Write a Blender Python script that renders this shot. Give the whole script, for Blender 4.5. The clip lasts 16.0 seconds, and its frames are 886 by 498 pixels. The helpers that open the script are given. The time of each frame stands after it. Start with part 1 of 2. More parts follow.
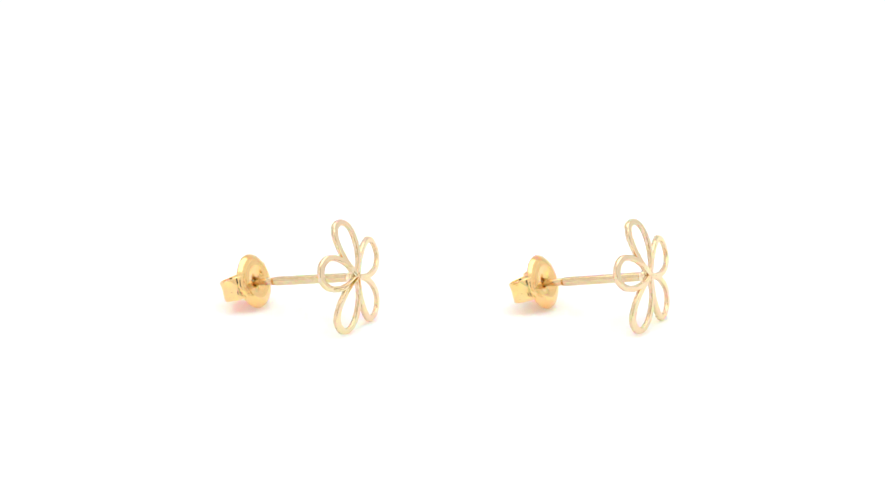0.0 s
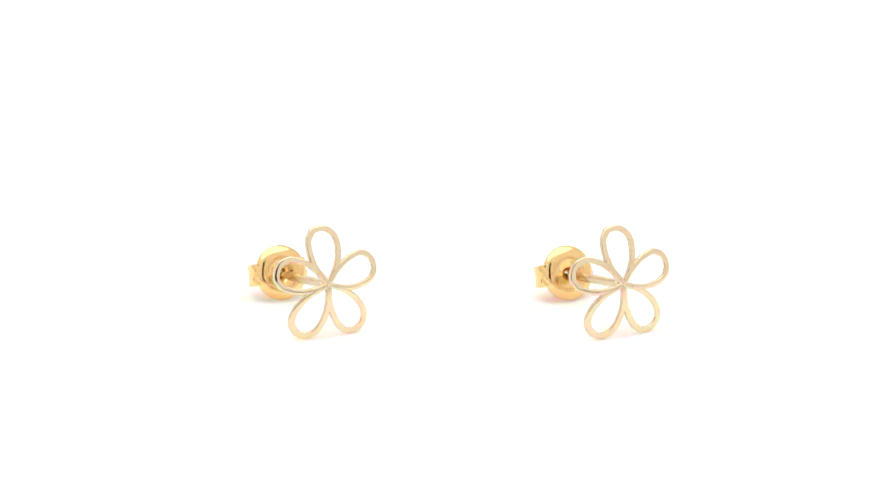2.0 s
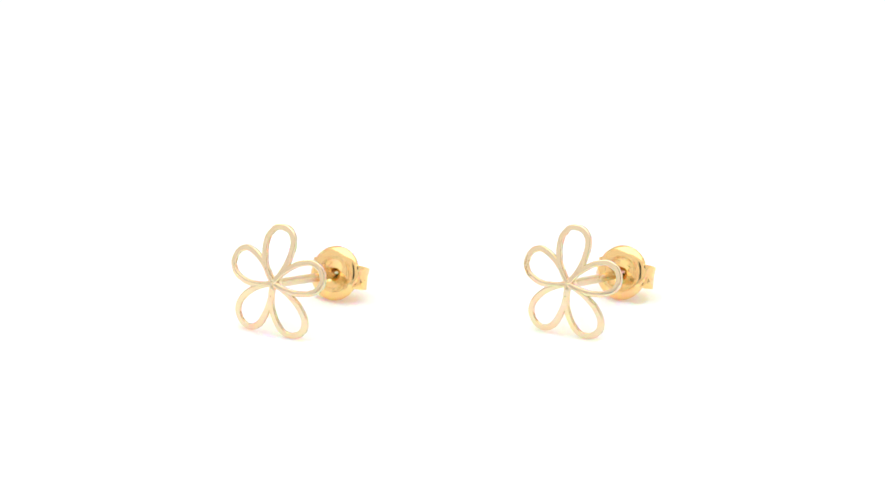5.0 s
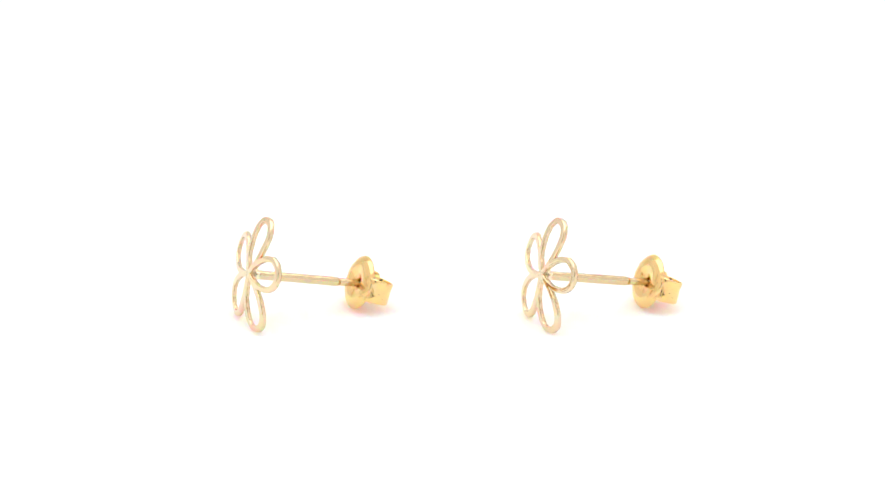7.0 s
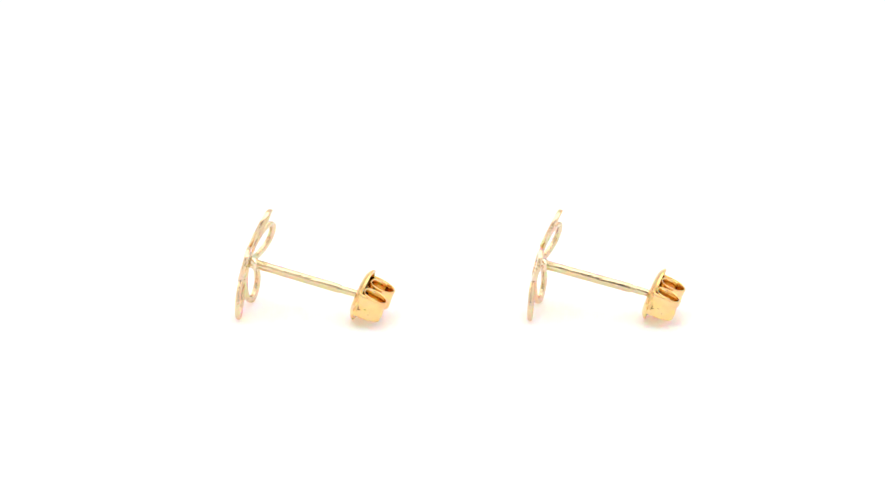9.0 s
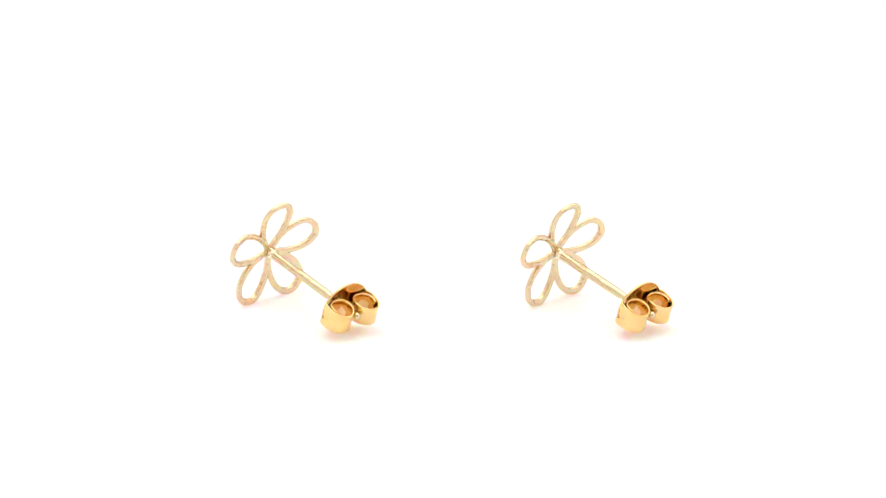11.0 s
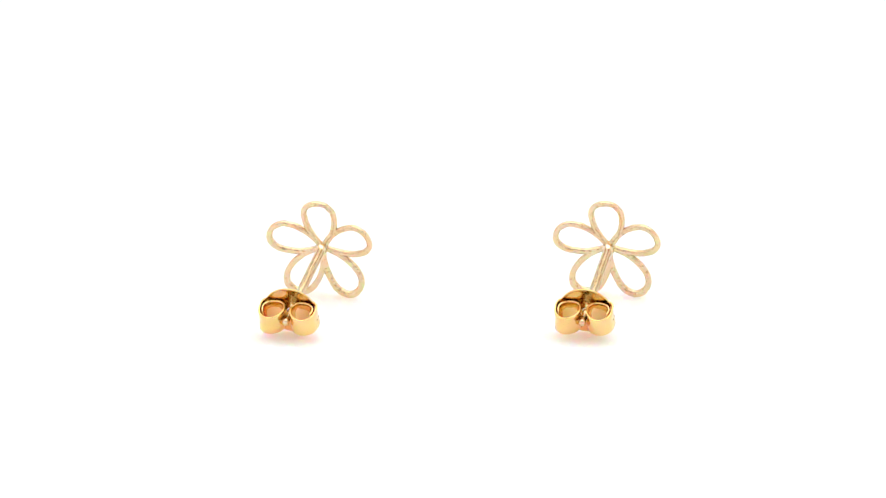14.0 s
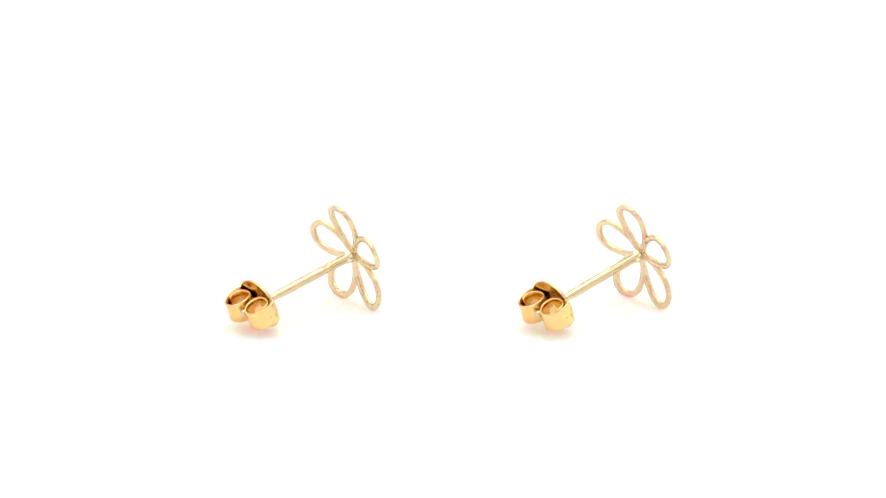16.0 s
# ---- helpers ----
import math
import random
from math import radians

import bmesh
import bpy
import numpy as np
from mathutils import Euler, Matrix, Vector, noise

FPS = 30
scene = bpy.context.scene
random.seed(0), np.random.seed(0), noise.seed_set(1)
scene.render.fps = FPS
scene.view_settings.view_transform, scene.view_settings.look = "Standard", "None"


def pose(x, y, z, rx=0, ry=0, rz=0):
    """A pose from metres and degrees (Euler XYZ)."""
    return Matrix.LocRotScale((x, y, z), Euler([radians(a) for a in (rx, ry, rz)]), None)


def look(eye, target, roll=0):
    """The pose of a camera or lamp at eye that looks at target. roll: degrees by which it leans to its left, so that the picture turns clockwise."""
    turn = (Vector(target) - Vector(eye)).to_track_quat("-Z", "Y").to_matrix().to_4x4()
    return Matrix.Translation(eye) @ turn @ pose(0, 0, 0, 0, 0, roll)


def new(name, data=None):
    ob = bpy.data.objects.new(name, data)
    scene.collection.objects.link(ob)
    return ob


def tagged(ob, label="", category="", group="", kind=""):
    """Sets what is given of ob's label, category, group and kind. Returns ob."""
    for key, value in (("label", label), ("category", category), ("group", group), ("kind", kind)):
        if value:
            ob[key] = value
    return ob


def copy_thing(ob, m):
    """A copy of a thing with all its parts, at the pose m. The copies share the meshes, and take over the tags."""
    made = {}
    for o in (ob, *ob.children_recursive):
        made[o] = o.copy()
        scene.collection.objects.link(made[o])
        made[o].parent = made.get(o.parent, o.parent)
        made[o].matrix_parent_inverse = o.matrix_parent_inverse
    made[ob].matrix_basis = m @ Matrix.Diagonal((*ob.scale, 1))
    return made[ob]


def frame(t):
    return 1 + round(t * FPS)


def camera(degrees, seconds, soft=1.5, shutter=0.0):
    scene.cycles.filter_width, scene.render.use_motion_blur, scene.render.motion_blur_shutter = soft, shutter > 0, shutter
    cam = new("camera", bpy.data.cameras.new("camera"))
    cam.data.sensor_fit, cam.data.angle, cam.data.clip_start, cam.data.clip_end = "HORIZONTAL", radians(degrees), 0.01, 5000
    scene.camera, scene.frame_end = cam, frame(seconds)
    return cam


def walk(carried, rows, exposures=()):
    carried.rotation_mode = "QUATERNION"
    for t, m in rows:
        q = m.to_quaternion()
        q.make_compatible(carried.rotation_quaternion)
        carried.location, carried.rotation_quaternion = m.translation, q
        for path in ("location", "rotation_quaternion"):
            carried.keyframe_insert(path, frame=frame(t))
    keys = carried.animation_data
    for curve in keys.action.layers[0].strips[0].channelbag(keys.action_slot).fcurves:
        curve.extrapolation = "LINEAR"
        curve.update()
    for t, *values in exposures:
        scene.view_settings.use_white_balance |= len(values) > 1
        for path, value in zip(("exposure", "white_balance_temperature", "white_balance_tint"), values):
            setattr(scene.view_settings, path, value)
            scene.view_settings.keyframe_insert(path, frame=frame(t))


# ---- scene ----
MM = 0.001

# The camera stands still on the far side of a long macro lens.
PITCH, AWAY = radians(19.5), 0.900
AIM = Vector((0, 0, 5.590 * MM))
EYE = AIM + AWAY * Vector((0, -math.cos(PITCH), math.sin(PITCH)))
cam = camera(4.434, 16.0, soft=1.25)
walk(cam, [(0.0, look(EYE, AIM)), (16.0, look(EYE, AIM))])

# ---- light: a white light tent with a softbox overhead ----
world = bpy.data.worlds.new("light_tent")
scene.world = world
world.use_nodes = True
world.node_tree.nodes["Background"].inputs["Color"].default_value = (1.0, 0.962, 0.946, 1)
world.node_tree.nodes["Background"].inputs["Strength"].default_value = 1.03


def softbox(name, eye, target, wide, deep, watts, colour=(1, 1, 1)):
    lamp = bpy.data.lights.new(name, "AREA")
    lamp.shape, lamp.size, lamp.size_y, lamp.energy, lamp.color = "RECTANGLE", wide, deep, watts, colour
    ob = new(name, lamp)
    ob.matrix_world = look(eye, target)
    return ob


softbox("overhead_softbox", (0, 0.10, 0.80), (0, 0, 0), 1.2, 1.0, 4.9, (1, 0.962, 0.946))

# ---- materials ----


def nodes_of(name):
    m = bpy.data.materials.new(name)
    m.use_nodes = True
    tree = m.node_tree
    return m, tree, tree.nodes["Principled BSDF"]


def gold(name, colour, tone, rough, grain, relief, dents, drawn=1.0):
    """Polished gold: two tones in soft patches, fine scratches, shallow dents; drawn: how far the grain is stretched along the pin."""
    m, tree, bsdf = nodes_of(name)
    put = tree.nodes.new
    join = tree.links.new
    place = put("ShaderNodeTexCoord")
    stretch = put("ShaderNodeMapping")
    stretch.inputs["Rotation"].default_value = (radians(12.6), 0, 0)
    stretch.inputs["Scale"].default_value = (1, 1 / drawn, 1)
    join(place.outputs["Object"], stretch.inputs["Vector"])
    patch = put("ShaderNodeTexNoise")
    patch.inputs["Scale"].default_value = 700
    patch.inputs["Detail"].default_value = 3
    mix = put("ShaderNodeMix")
    mix.data_type = "RGBA"
    mix.inputs[6].default_value, mix.inputs[7].default_value = (*colour, 1), (*tone, 1)
    fine = put("ShaderNodeTexNoise")
    fine.inputs["Scale"].default_value = grain
    fine.inputs["Detail"].default_value = 4
    wear = put("ShaderNodeMapRange")
    wear.inputs["To Min"].default_value, wear.inputs["To Max"].default_value = rough * 0.6, rough * 1.5
    bump = put("ShaderNodeBump")
    bump.inputs["Strength"].default_value, bump.inputs["Distance"].default_value = relief, 0.00005
    dent = put("ShaderNodeTexNoise")
    dent.inputs["Scale"].default_value = 1900
    dent.inputs["Detail"].default_value = 1
    press = put("ShaderNodeBump")
    press.inputs["Strength"].default_value, press.inputs["Distance"].default_value = dents, 0.0001
    for n in (patch, fine, dent):
        join(stretch.outputs["Vector"], n.inputs["Vector"])
    join(patch.outputs["Fac"], mix.inputs[0])
    join(mix.outputs[2], bsdf.inputs["Base Color"])
    join(fine.outputs["Fac"], wear.inputs["Value"])
    join(wear.outputs["Result"], bsdf.inputs["Roughness"])
    join(dent.outputs["Fac"], press.inputs["Height"])
    join(fine.outputs["Fac"], bump.inputs["Height"])
    join(press.outputs["Normal"], bump.inputs["Normal"])
    join(bump.outputs["Normal"], bsdf.inputs["Normal"])
    bsdf.inputs["Metallic"].default_value = 1.0
    return m


def matte(name, low, high, scale, rough):
    m, tree, bsdf = nodes_of(name)
    place = tree.nodes.new("ShaderNodeTexCoord")
    patch = tree.nodes.new("ShaderNodeTexNoise")
    patch.inputs["Scale"].default_value = scale
    ramp = tree.nodes.new("ShaderNodeMix")
    ramp.data_type = "RGBA"
    ramp.inputs[6].default_value, ramp.inputs[7].default_value = (*low, 1), (*high, 1)
    tree.links.new(place.outputs["Object"], patch.inputs["Vector"])
    tree.links.new(patch.outputs["Fac"], ramp.inputs[0])
    tree.links.new(ramp.outputs[2], bsdf.inputs["Base Color"])
    bsdf.inputs["Roughness"].default_value = rough
    bsdf.inputs["Specular IOR Level"].default_value = 0.2
    return m


PALE_GOLD = gold("pale_gold", (0.81, 0.68, 0.475), (0.78, 0.63, 0.41), 0.06, 9000, 0.04, 0.05)
SANDED_GOLD = gold("sanded_gold", (0.86, 0.70, 0.485), (0.67, 0.495, 0.315), 0.17, 5200, 1.0, 1.3)
POST_GOLD = gold("post_gold", (0.80, 0.66, 0.44), (0.62, 0.47, 0.27), 0.17, 5200, 0.6, 0.5, 5.0)
DEEP_GOLD = gold("deep_gold", (0.88, 0.655, 0.32), (0.85, 0.54, 0.215), 0.14, 5000, 0.06, 0.16)
SOLDER_GOLD = gold("solder_gold", (0.92, 0.82, 0.62), (0.84, 0.71, 0.49), 0.13, 5000, 0.3, 0.5)
# dark gold of the stamps, also the painted shade of the gap beside the disc
STAMP_SHADE_GOLD = gold("stamp_shade_gold", (0.34, 0.22, 0.10), (0.24, 0.15, 0.06), 0.40, 6000, 0.20, 0.30)
PAPER = matte("white_paper", (0.90, 0.90, 0.90), (0.92, 0.92, 0.92), 30, 0.9)
FABRIC = matte("tent_fabric", (0.93, 0.92, 0.91), (0.96, 0.95, 0.94), 9, 0.95)
cloth = FABRIC.node_tree
glow_through = cloth.nodes.new("ShaderNodeBsdfTranslucent")
glow_through.inputs["Color"].default_value = (0.96, 0.95, 0.94, 1)
weave = cloth.nodes.new("ShaderNodeMixShader")
weave.inputs["Fac"].default_value = 0.55
cloth.links.new(cloth.nodes["Principled BSDF"].outputs["BSDF"], weave.inputs[1])
cloth.links.new(glow_through.outputs["BSDF"], weave.inputs[2])
cloth.links.new(weave.outputs["Shader"], cloth.nodes["Material Output"].inputs["Surface"])
ACRYLIC = matte("white_acrylic", (0.90, 0.90, 0.90), (0.92, 0.92, 0.92), 30, 0.9)
milky = ACRYLIC.node_tree.nodes["Principled BSDF"].inputs
milky["Subsurface Weight"].default_value = 1.0
milky["Subsurface Radius"].default_value = (1.0, 0.27, 0.16)
milky["Subsurface Scale"].default_value = 0.009
DARK_PANEL = matte("black_panel", (0.02, 0.02, 0.02), (0.03, 0.03, 0.03), 12, 0.95)

# ---- mesh helpers; shapes are drawn in millimetres ----
TILT = radians(12.6)
HUB = Vector((-0.10, -4.70, 4.160))
LEAN = Matrix.Translation(HUB) @ Matrix.Rotation(-TILT, 4, "X")
PIN = LEAN @ Matrix.Translation((0, 0, -0.04))
# the clutch sags a little on the pin
SAG = LEAN @ Matrix.Translation((0, 9.6, 0.06)) @ Matrix.Rotation(radians(-8.5), 4, "X") @ Matrix.Translation((0, -9.6, 0))


def part(name, verts, faces, material, parent, label="", m=LEAN, second=None, pick=(), smooth=True):
    me = bpy.data.meshes.new(name)
    me.from_pydata([(m @ Vector(v)) * MM for v in verts], [], faces)
    bm = bmesh.new()
    bm.from_mesh(me)
    bmesh.ops.recalc_face_normals(bm, faces=bm.faces)
    for f in bm.faces:
        f.smooth = smooth
    bm.to_mesh(me)
    bm.free()
    me.materials.append(material)
    if second:
        me.materials.append(second)
        for i in pick:
            me.polygons[i].material_index = 1
    ob = new(name, me)
    ob.parent = parent
    if label:
        tagged(ob, label)
    return ob


def spline(points, steps, closed=False):
    """A smooth curve through the points."""
    p = [Vector(q) for q in points]
    n = len(p)
    out = []
    for i in range(n if closed else n - 1):
        if closed:
            a, b, c, d = p[i - 1], p[i], p[(i + 1) % n], p[(i + 2) % n]
        else:
            a, b, c, d = p[max(i - 1, 0)], p[i], p[i + 1], p[min(i + 2, n - 1)]
        for k in range(steps):
            u = k / steps
            out.append(0.5 * (2 * b + (c - a) * u + (2 * a - 5 * b + 4 * c - d) * u * u + (3 * b - a - 3 * c + d) * u ** 3))
    if not closed:
        out.append(p[-1])
    return out


def lathe(profile, around=40):
    """A solid of revolution about the y axis from (radius, y) pairs; a closed ring profile."""
    verts, faces = [], []
    n = len(profile)
    for k in range(around):
        a = 2 * math.pi * k / around
        verts += [(r * math.cos(a), y, r * math.sin(a)) for r, y in profile]
    for k in range(around):
        j = (k + 1) % around
        for i in range(n):
            h = (i + 1) % n
            if profile[i][0] < 1e-6 and profile[h][0] < 1e-6:
                continue
            faces.append((k * n + i, k * n + h, j * n + h, j * n + i))
    return verts, faces


# ---- the setting ----


def sweep():
    """A seamless white acrylic sheet: flat under the earrings, curving up far behind them."""
    line = [(-1.325, 0.0), (0.55, 0.0)]
    line += [(0.55 + 0.35 * math.sin(a), 0.35 - 0.35 * math.cos(a)) for a in [radians(9 * k) for k in range(1, 11)]]
    line += [(0.90, 1.3)]
    verts, faces = [], []
    for lift in (0.0, -0.002):
        for i, (y, z) in enumerate(line):
            back = 0.0 if i < 2 else -lift
            verts += [(-1.0, y + back, z + lift), (1.0, y + back, z + lift)]
    n = len(line) * 2
    for i in range(len(line) - 1):
        a = 2 * i
        faces.append((a, a + 1, a + 3, a + 2))
        faces.append((n + a, n + a + 2, n + a + 3, n + a + 1))
        faces.append((a, a + 2, n + a + 2, n + a))
        faces.append((a + 1, n + a + 1, n + a + 3, a + 3))
    faces += [(0, n, n + 1, 1), (n - 2, n - 1, 2 * n - 1, 2 * n - 2)]
    return part("backdrop", [(x / MM, y / MM, z / MM) for x, y, z in verts], faces, ACRYLIC, None, m=Matrix())


tagged(sweep(), "seamless matte white acrylic sweep under the earrings", "backdrop", kind="structure")


def box(x0, x1, y0, y1, z0, z1):
    v = [(x, y, z) for x in (x0, x1) for y in (y0, y1) for z in (z0, z1)]
    return v, [(0, 1, 3, 2), (4, 6, 7, 5), (0, 4, 5, 1), (2, 3, 7, 6), (0, 2, 6, 4), (1, 5, 7, 3)]


# Unseen low white panel, added to keep the lowest reflections in the gold pale.
wall = part("pale_panel_south", *box(-1000, 1000, -1350, -1330, 0, 200), PAPER, None, m=Matrix())
tagged(wall, "unseen low white panel added behind the camera for pale reflections", "wall", kind="structure")
# Unseen black panel, added so that the gold mirrors something dark near the camera.
gap = part("dark_panel_south", *box(-140, 270, -1350, -1330, 202, 1480), DARK_PANEL, None, m=Matrix())
tagged(gap, "unseen black panel added behind the camera for dark reflections", "curtain", kind="structure")

# Unseen fabric sheets, added left and right to shape what the gold reflects.
for name, x in (("added_fabric_west", -1003), ("added_fabric_east", 1003)):
    wall = part(name, [(x, -1350, 0), (x, 900, 0), (x, 900, 480), (x, -1350, 480)], [(0, 1, 2, 3)], FABRIC, None, m=Matrix())
    tagged(wall, "unseen translucent white tent fabric added to shape the side reflections", "wall", kind="structure")

# ---- the earring ----
PETAL = [(0.10, 0.0), (0.35, 0.26), (0.70, 0.52), (1.20, 0.80), (1.70, 1.01), (2.40, 1.18), (3.00, 1.23), (3.50, 1.15), (3.91, 0.91), (4.19, 0.53)]
# each petal's turn from the top, its longer reach, its squared corner, its bend to the back, its wire's width
PETALS = [(0, 0.10, 0.09, 0.036, 0.46), (73.2, -0.03, 0.0, 0.027, 0.45), (147, 0.14, 0.04, 0.031, 0.47),
          (217.2, 0.17, 0.0, 0.032, 0.49), (291.4, -0.06, 0.06, 0.036, 0.47)]
# the section of the flat wire: across, and from its polished front to its sanded back
WIRE = [(-0.50, -0.30), (-0.46, -0.43), (-0.39, -0.488), (-0.26, -0.502), (0.0, -0.507), (0.26, -0.502), (0.39, -0.488), (0.46, -0.43), (0.50, -0.30),
        (0.50, 0.22), (0.40, 0.42), (0.16, 0.50), (-0.16, 0.50), (-0.40, 0.42), (-0.50, 0.22)]


def petal(turn, seed, reach, corner, bend, width):
    """A teardrop loop of flattened wire; it bends back towards its tip."""
    rng = random.Random(seed)
    grow = 1 + reach / 4.3

    def uneven(s, h):
        return s * grow * rng.uniform(0.995, 1.005), h * rng.uniform(0.985, 1.015)

    loop = [(0.10, 0.0)] + [uneven(s, h) for s, h in PETAL[1:]] + [(4.32 * grow, 0.0)] + [uneven(s, -h) for s, h in reversed(PETAL[1:])]
    s, h = loop[11]
    loop[11] = (s + 0.02, h - corner)
    line = spline([(h, s, 0) for s, h in loop], 8, closed=True)
    n = len(line)
    verts, faces = [], []
    co, si = math.cos(turn), math.sin(turn)
    for i, p in enumerate(line):
        along = (line[(i + 1) % n] - line[i - 1]).normalized()
        side = Vector((along.y, -along.x, 0))
        wide = width + 0.04 * noise.noise(Vector((p.x * 1.7, p.y * 1.7, seed)))
        deep = 0.40 + 0.05 * noise.noise(Vector((p.x * 1.9, p.y * 1.9, seed + 9)))
        for u, v in WIRE:
            filed = 0.03 * noise.noise(p * 5.5 + Vector((u, v, seed))) if v > 0.1 else 0.0
            q = p + side * (u * wide + filed)
            r2 = q.x * q.x + q.y * q.y
            far = min(max((r2 - 2.2) / 5.0, 0.0), 1.0)
            y = (0.034 + (bend - 0.034) * far) * r2 + v * (0.40 if v < 0 else deep) + 0.006 * far * noise.noise(Vector((q.x * 1.6, q.y * 1.6, seed + 20)))
            verts.append((q.x * co + q.y * si, y, -q.x * si + q.y * co))
    m = len(WIRE)
    sanded = []
    for i in range(n):
        j = (i + 1) % n
        for k in range(m):
            h = (k + 1) % m
            if WIRE[k][1] + WIRE[h][1] > -0.4:
                sanded.append(len(faces))
            faces.append((i * m + k, i * m + h, j * m + h, j * m + k))
    return verts, faces, sanded


def hub():
    """The flat star in the middle: a button with five short arms between the petals."""
    verts, faces = lathe([(r, 0.034 * r * r - 0.2015) for r in (0.0, 0.15, 0.3, 0.375)] + [(0.38, -0.19), (0.40, 0.0), (0.36, 0.14), (0.0, 0.2)], 30)
    turns = [p[0] for p in PETALS] + [360]
    for n in range(5):
        a = radians((turns[n] + turns[n + 1]) / 2)
        co, si = math.cos(a), math.sin(a)
        base = len(verts)
        rows = ((-0.06, 0.17, 1.0), (0.3, 0.19, 1.0), (0.6, 0.20, 1.0), (0.9, 0.21, 1.0), (1.2, 0.21, 0.995), (1.5, 0.21, 0.98), (1.8, 0.18, 0.96), (2.0, 0.10, 0.90))
        for r, w, k in rows:
            for u, v in ((-1.0, 0.12), (-1.0, -0.19), (-0.97, -0.210), (-0.5, -0.210), (0.5, -0.210), (0.97, -0.210), (1.0, -0.19), (1.0, 0.12)):
                x = u * w
                verts.append((x * co + r * si, 0.034 * (r * r + x * x) + v * k + 0.0065 + 0.0003 * n, -x * si + r * co))
        for i in range(len(rows) - 1):
            for j in range(8):
                h = (j + 1) % 8
                faces.append((base + 8 * i + j, base + 8 * i + h, base + 8 * i + 8 + h, base + 8 * i + 8 + j))
        faces += [tuple(base + j for j in range(8)), tuple(base + 8 * len(rows) - 8 + j for j in range(8))]
    return verts, faces


def scroll(side):
    """One curled ear of the clutch: a strip rolled back and inwards."""
    path = [(1.55, 9.40), (1.98, 9.52), (2.21, 9.85), (2.25, 10.40), (2.12, 11.05), (1.72, 11.50), (1.22, 11.60), (0.68, 11.36), (0.35, 10.85),
            (0.30, 10.28), (0.52, 9.84), (0.95, 9.68), (1.45, 9.72), (1.84, 9.96), (2.01, 10.40), (1.92, 10.86)]
    line = spline([(x * side, y, 0) for x, y in path], 6)
    n = len(line)
    rim = [(0.0, 0.30), (0.03, 0.5), (0.25, 0.5), (0.45, 0.5), (0.62, 0.5), (0.80, 0.5), (0.97, 0.5), (1.0, 0.30),
           (1.0, -0.30), (0.97, -0.5), (0.62, -0.5), (0.25, -0.5), (0.03, -0.5), (0.0, -0.30)]
    verts, faces = [], []
    for i, p in enumerate(line):
        along = (line[min(i + 1, n - 1)] - line[max(i - 1, 0)]).normalized()
        out = Vector((along.y, -along.x, 0))
        for z, t in rim:
            q = p + out * (t * 0.15 - side * 0.05 * math.exp(-((z - 0.62) / 0.16) ** 2))
            q.x *= 1.0 + 0.09 * max(0.0, 0.42 - z) ** 1.5
            low, top = (-0.93 if side > 0 else -0.82) + 0.03 * (q.y - 9.4), 0.96 - 0.07 * (q.y - 9.4)
            verts.append((q.x, q.y, low + (top - low) * z))
    m = len(rim)
    for i in range(n - 1):
        for k in range(m):
            h = (k + 1) % m
            faces.append((i * m + k, i * m + h, (i + 1) * m + h, (i + 1) * m + k))
    faces += [tuple(range(m)), tuple((n - 1) * m + k for k in range(m))]
    return verts, faces


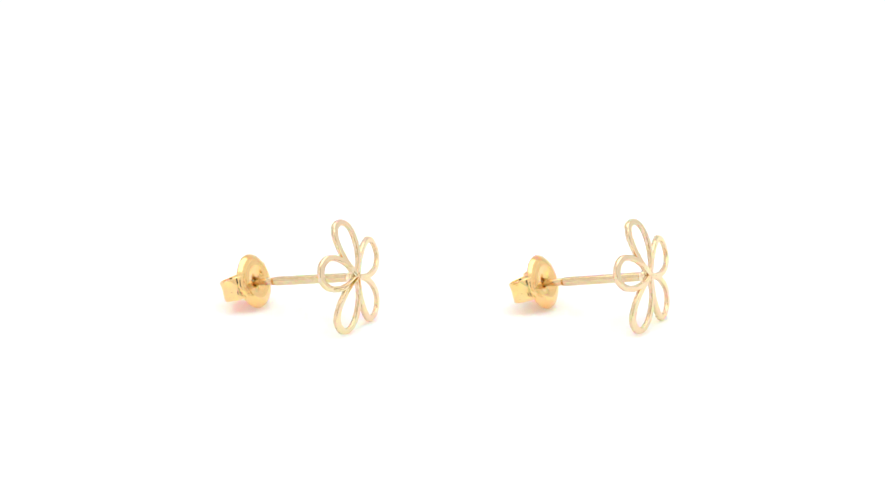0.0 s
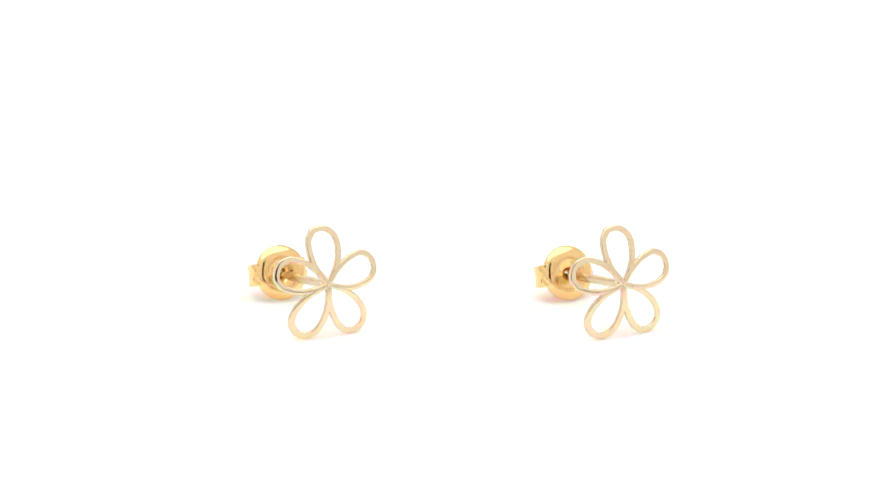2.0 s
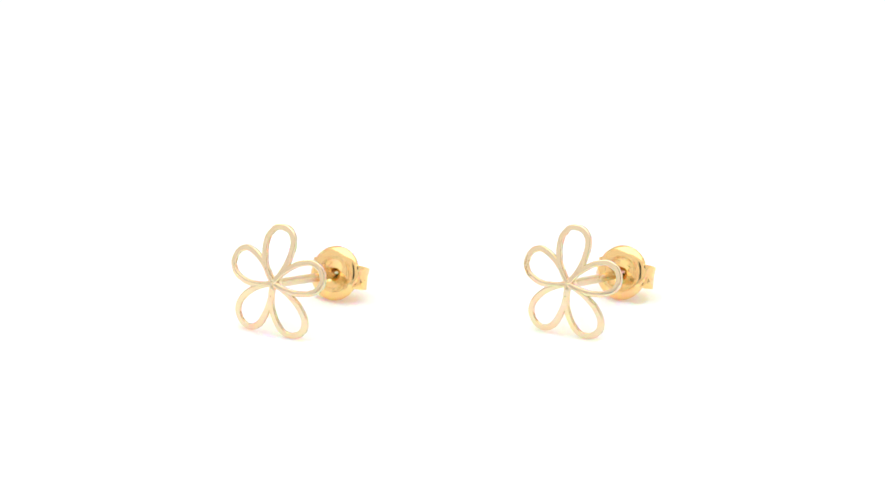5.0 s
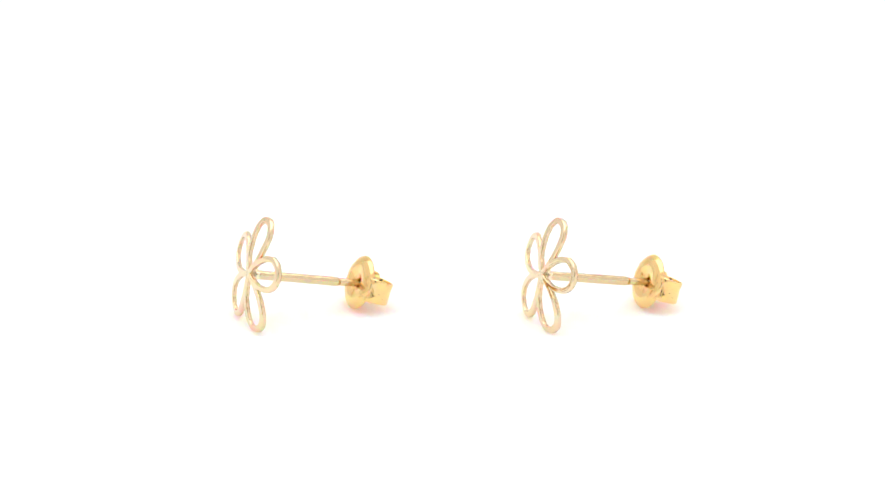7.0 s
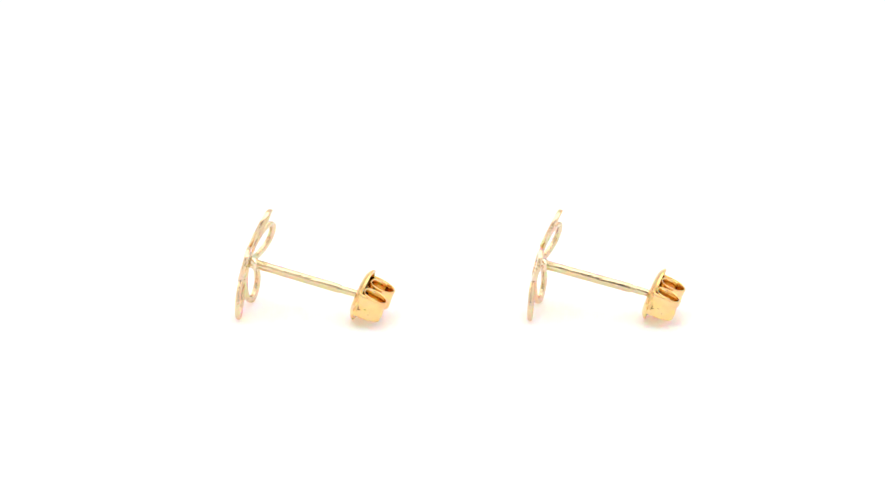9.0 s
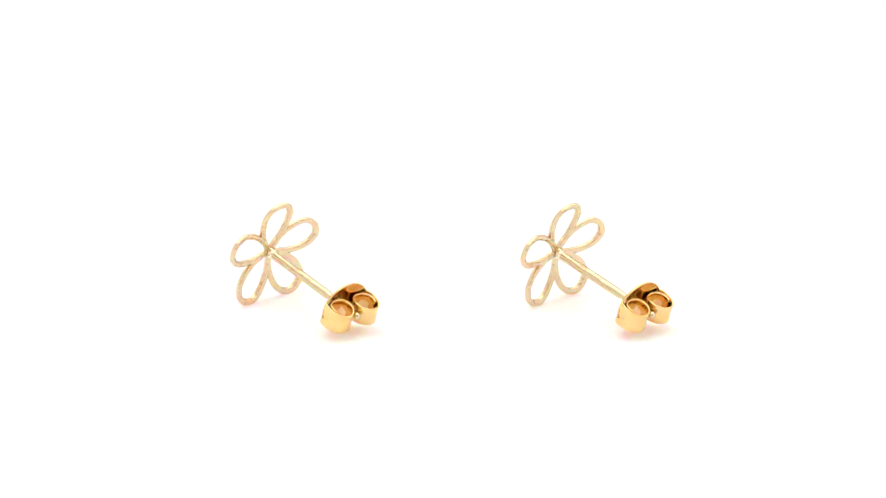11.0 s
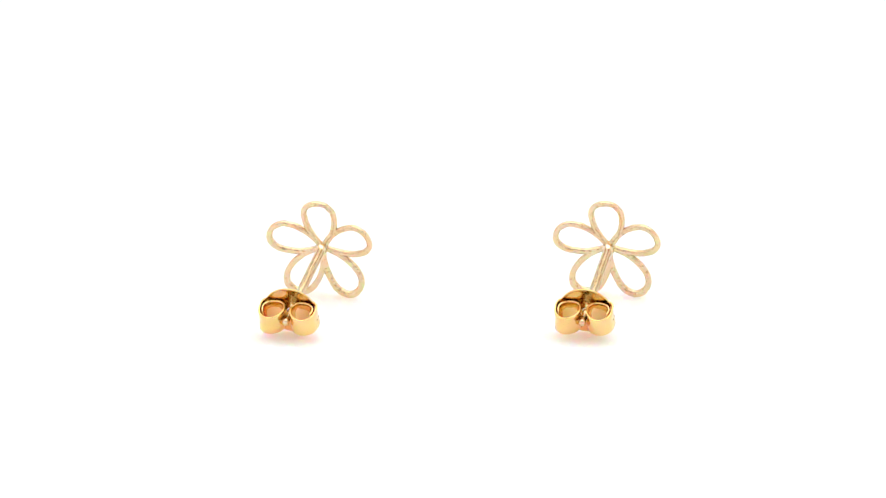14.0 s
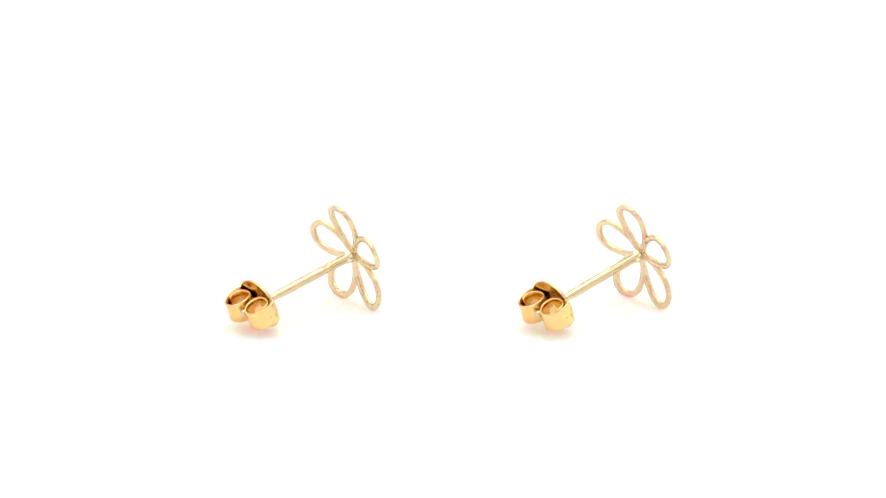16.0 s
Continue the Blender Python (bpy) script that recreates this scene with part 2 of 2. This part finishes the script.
def earring():
    thing = new("earring")
    tagged(thing, "small yellow gold stud earring with open wire flower on white acrylic", "earring", "pair of flower earrings")
    for i in range(5):
        turn, reach, corner, bend, width = PETALS[i]
        verts, faces, sanded = petal(radians(turn), 3 + i, reach, corner, bend, width)
        part("petal", verts, faces, PALE_GOLD, thing, "open teardrop loop, polished front", second=SANDED_GOLD, pick=sanded)
    part("hub", *hub(), PALE_GOLD, thing, "flat star where the petals meet")
    post = [(0.0, 0.1), (0.38, 0.12), (0.36, 0.6), (0.36, 1.2), (0.36, 7.45), (0.345, 7.60), (0.315, 7.72), (0.285, 7.80),
            (0.28, 7.88), (0.30, 8.05), (0.30, 8.3), (0.275, 8.8), (0.25, 10.6), (0.0, 10.6)]
    blob = []
    verts, faces = lathe([(0.0, 0.05)] + [(0.47 * math.sin(radians(a)), 0.50 - 0.46 * math.cos(radians(a))) for a in range(20, 180, 20)] + [(0.0, 0.96)], 28)
    for v in verts:
        p = Vector(v) - Vector((0, 0.5, 0))
        blob.append(Vector((0, 0.5, 0)) + p * (1.0 + 0.28 * noise.noise(p * 4.2 + Vector((3, 1, 7)))))
    part("solder", blob, faces, SOLDER_GOLD, thing, "lumpy solder bead at the foot of the pin", m=PIN)
    pin = part("post", *lathe(post, 28), POST_GOLD, thing, "straight gold pin with a friction notch", m=PIN)
    ball = [(0.0, 10.55), (0.25, 10.6), (0.27, 10.95), (0.30, 11.12), (0.30, 11.26), (0.25, 11.40), (0.14, 11.48), (0.0, 11.50)]
    part("tip", *lathe(ball, 24), POST_GOLD, pin, "rounded end of the pin", m=PIN)
    disc = [(0.27, 9.62), (0.32, 9.52), (0.46, 9.38), (0.72, 9.26), (1.02, 9.17), (1.34, 9.12), (1.66, 9.17), (1.93, 9.31), (2.12, 9.48), (2.17, 9.60),
            (2.13, 9.66), (2.04, 9.60), (1.86, 9.54), (1.61, 9.50), (1.33, 9.48), (1.06, 9.48), (0.80, 9.50), (0.56, 9.54), (0.44, 9.60), (0.38, 9.66)]
    clutch = part("clutch", *lathe(disc, 56), DEEP_GOLD, thing, "domed deep gold butterfly back", m=SAG)
    part("scroll", *scroll(1), DEEP_GOLD, clutch, m=SAG)
    part("scroll", *scroll(-1), DEEP_GOLD, clutch, m=SAG)
    for x, y, z in ((2.312, 10.35, -0.12), (2.285, 10.72, -0.42), (-2.312, 10.35, -0.10), (-2.305, 10.62, -0.48)):
        part("hallmark", *box(x - 0.022, x + 0.022, y - 0.08, y + 0.08, z - 0.017, z + 0.017), STAMP_SHADE_GOLD, clutch, "tiny worn stamp", m=SAG)
    # dark bars paint the shade of the gap between disc and strip
    for x in (-2.265, 2.265):
        part("slit_shade", *box(x - 0.03, x + 0.03, 9.79, 9.85, -0.62, -0.12), STAMP_SHADE_GOLD, clutch, "dark slit where the strip leaves the disc", m=SAG)
    # one dark bar lies along the outside of the +x strip, near the disc
    part("dent", *box(2.25, 2.322, 9.84, 10.16, -0.36, -0.27), STAMP_SHADE_GOLD, clutch, "dark worn nick in the curled strip", m=SAG)
    return thing


# ---- the pair, each turning about its own upright axis ----
LEFT, RIGHT = Vector((-10.82 * MM, 0, 0)), Vector((12.07 * MM, 0, 0))
SPEED, START_LEFT, START_RIGHT = -18.24, 60.6, 63.6
first = earring()
first.matrix_basis = Matrix.Translation(LEFT)
second = copy_thing(first, Matrix.Translation(RIGHT))


def motions():
    for ob, at, start in ((first, LEFT, START_LEFT), (second, RIGHT, START_RIGHT)):
        walk(ob, [(0.5 * k, Matrix.Translation(at) @ pose(0, 0, 0, 0, 0, start + SPEED * 0.5 * k)) for k in range(33)])


motions()
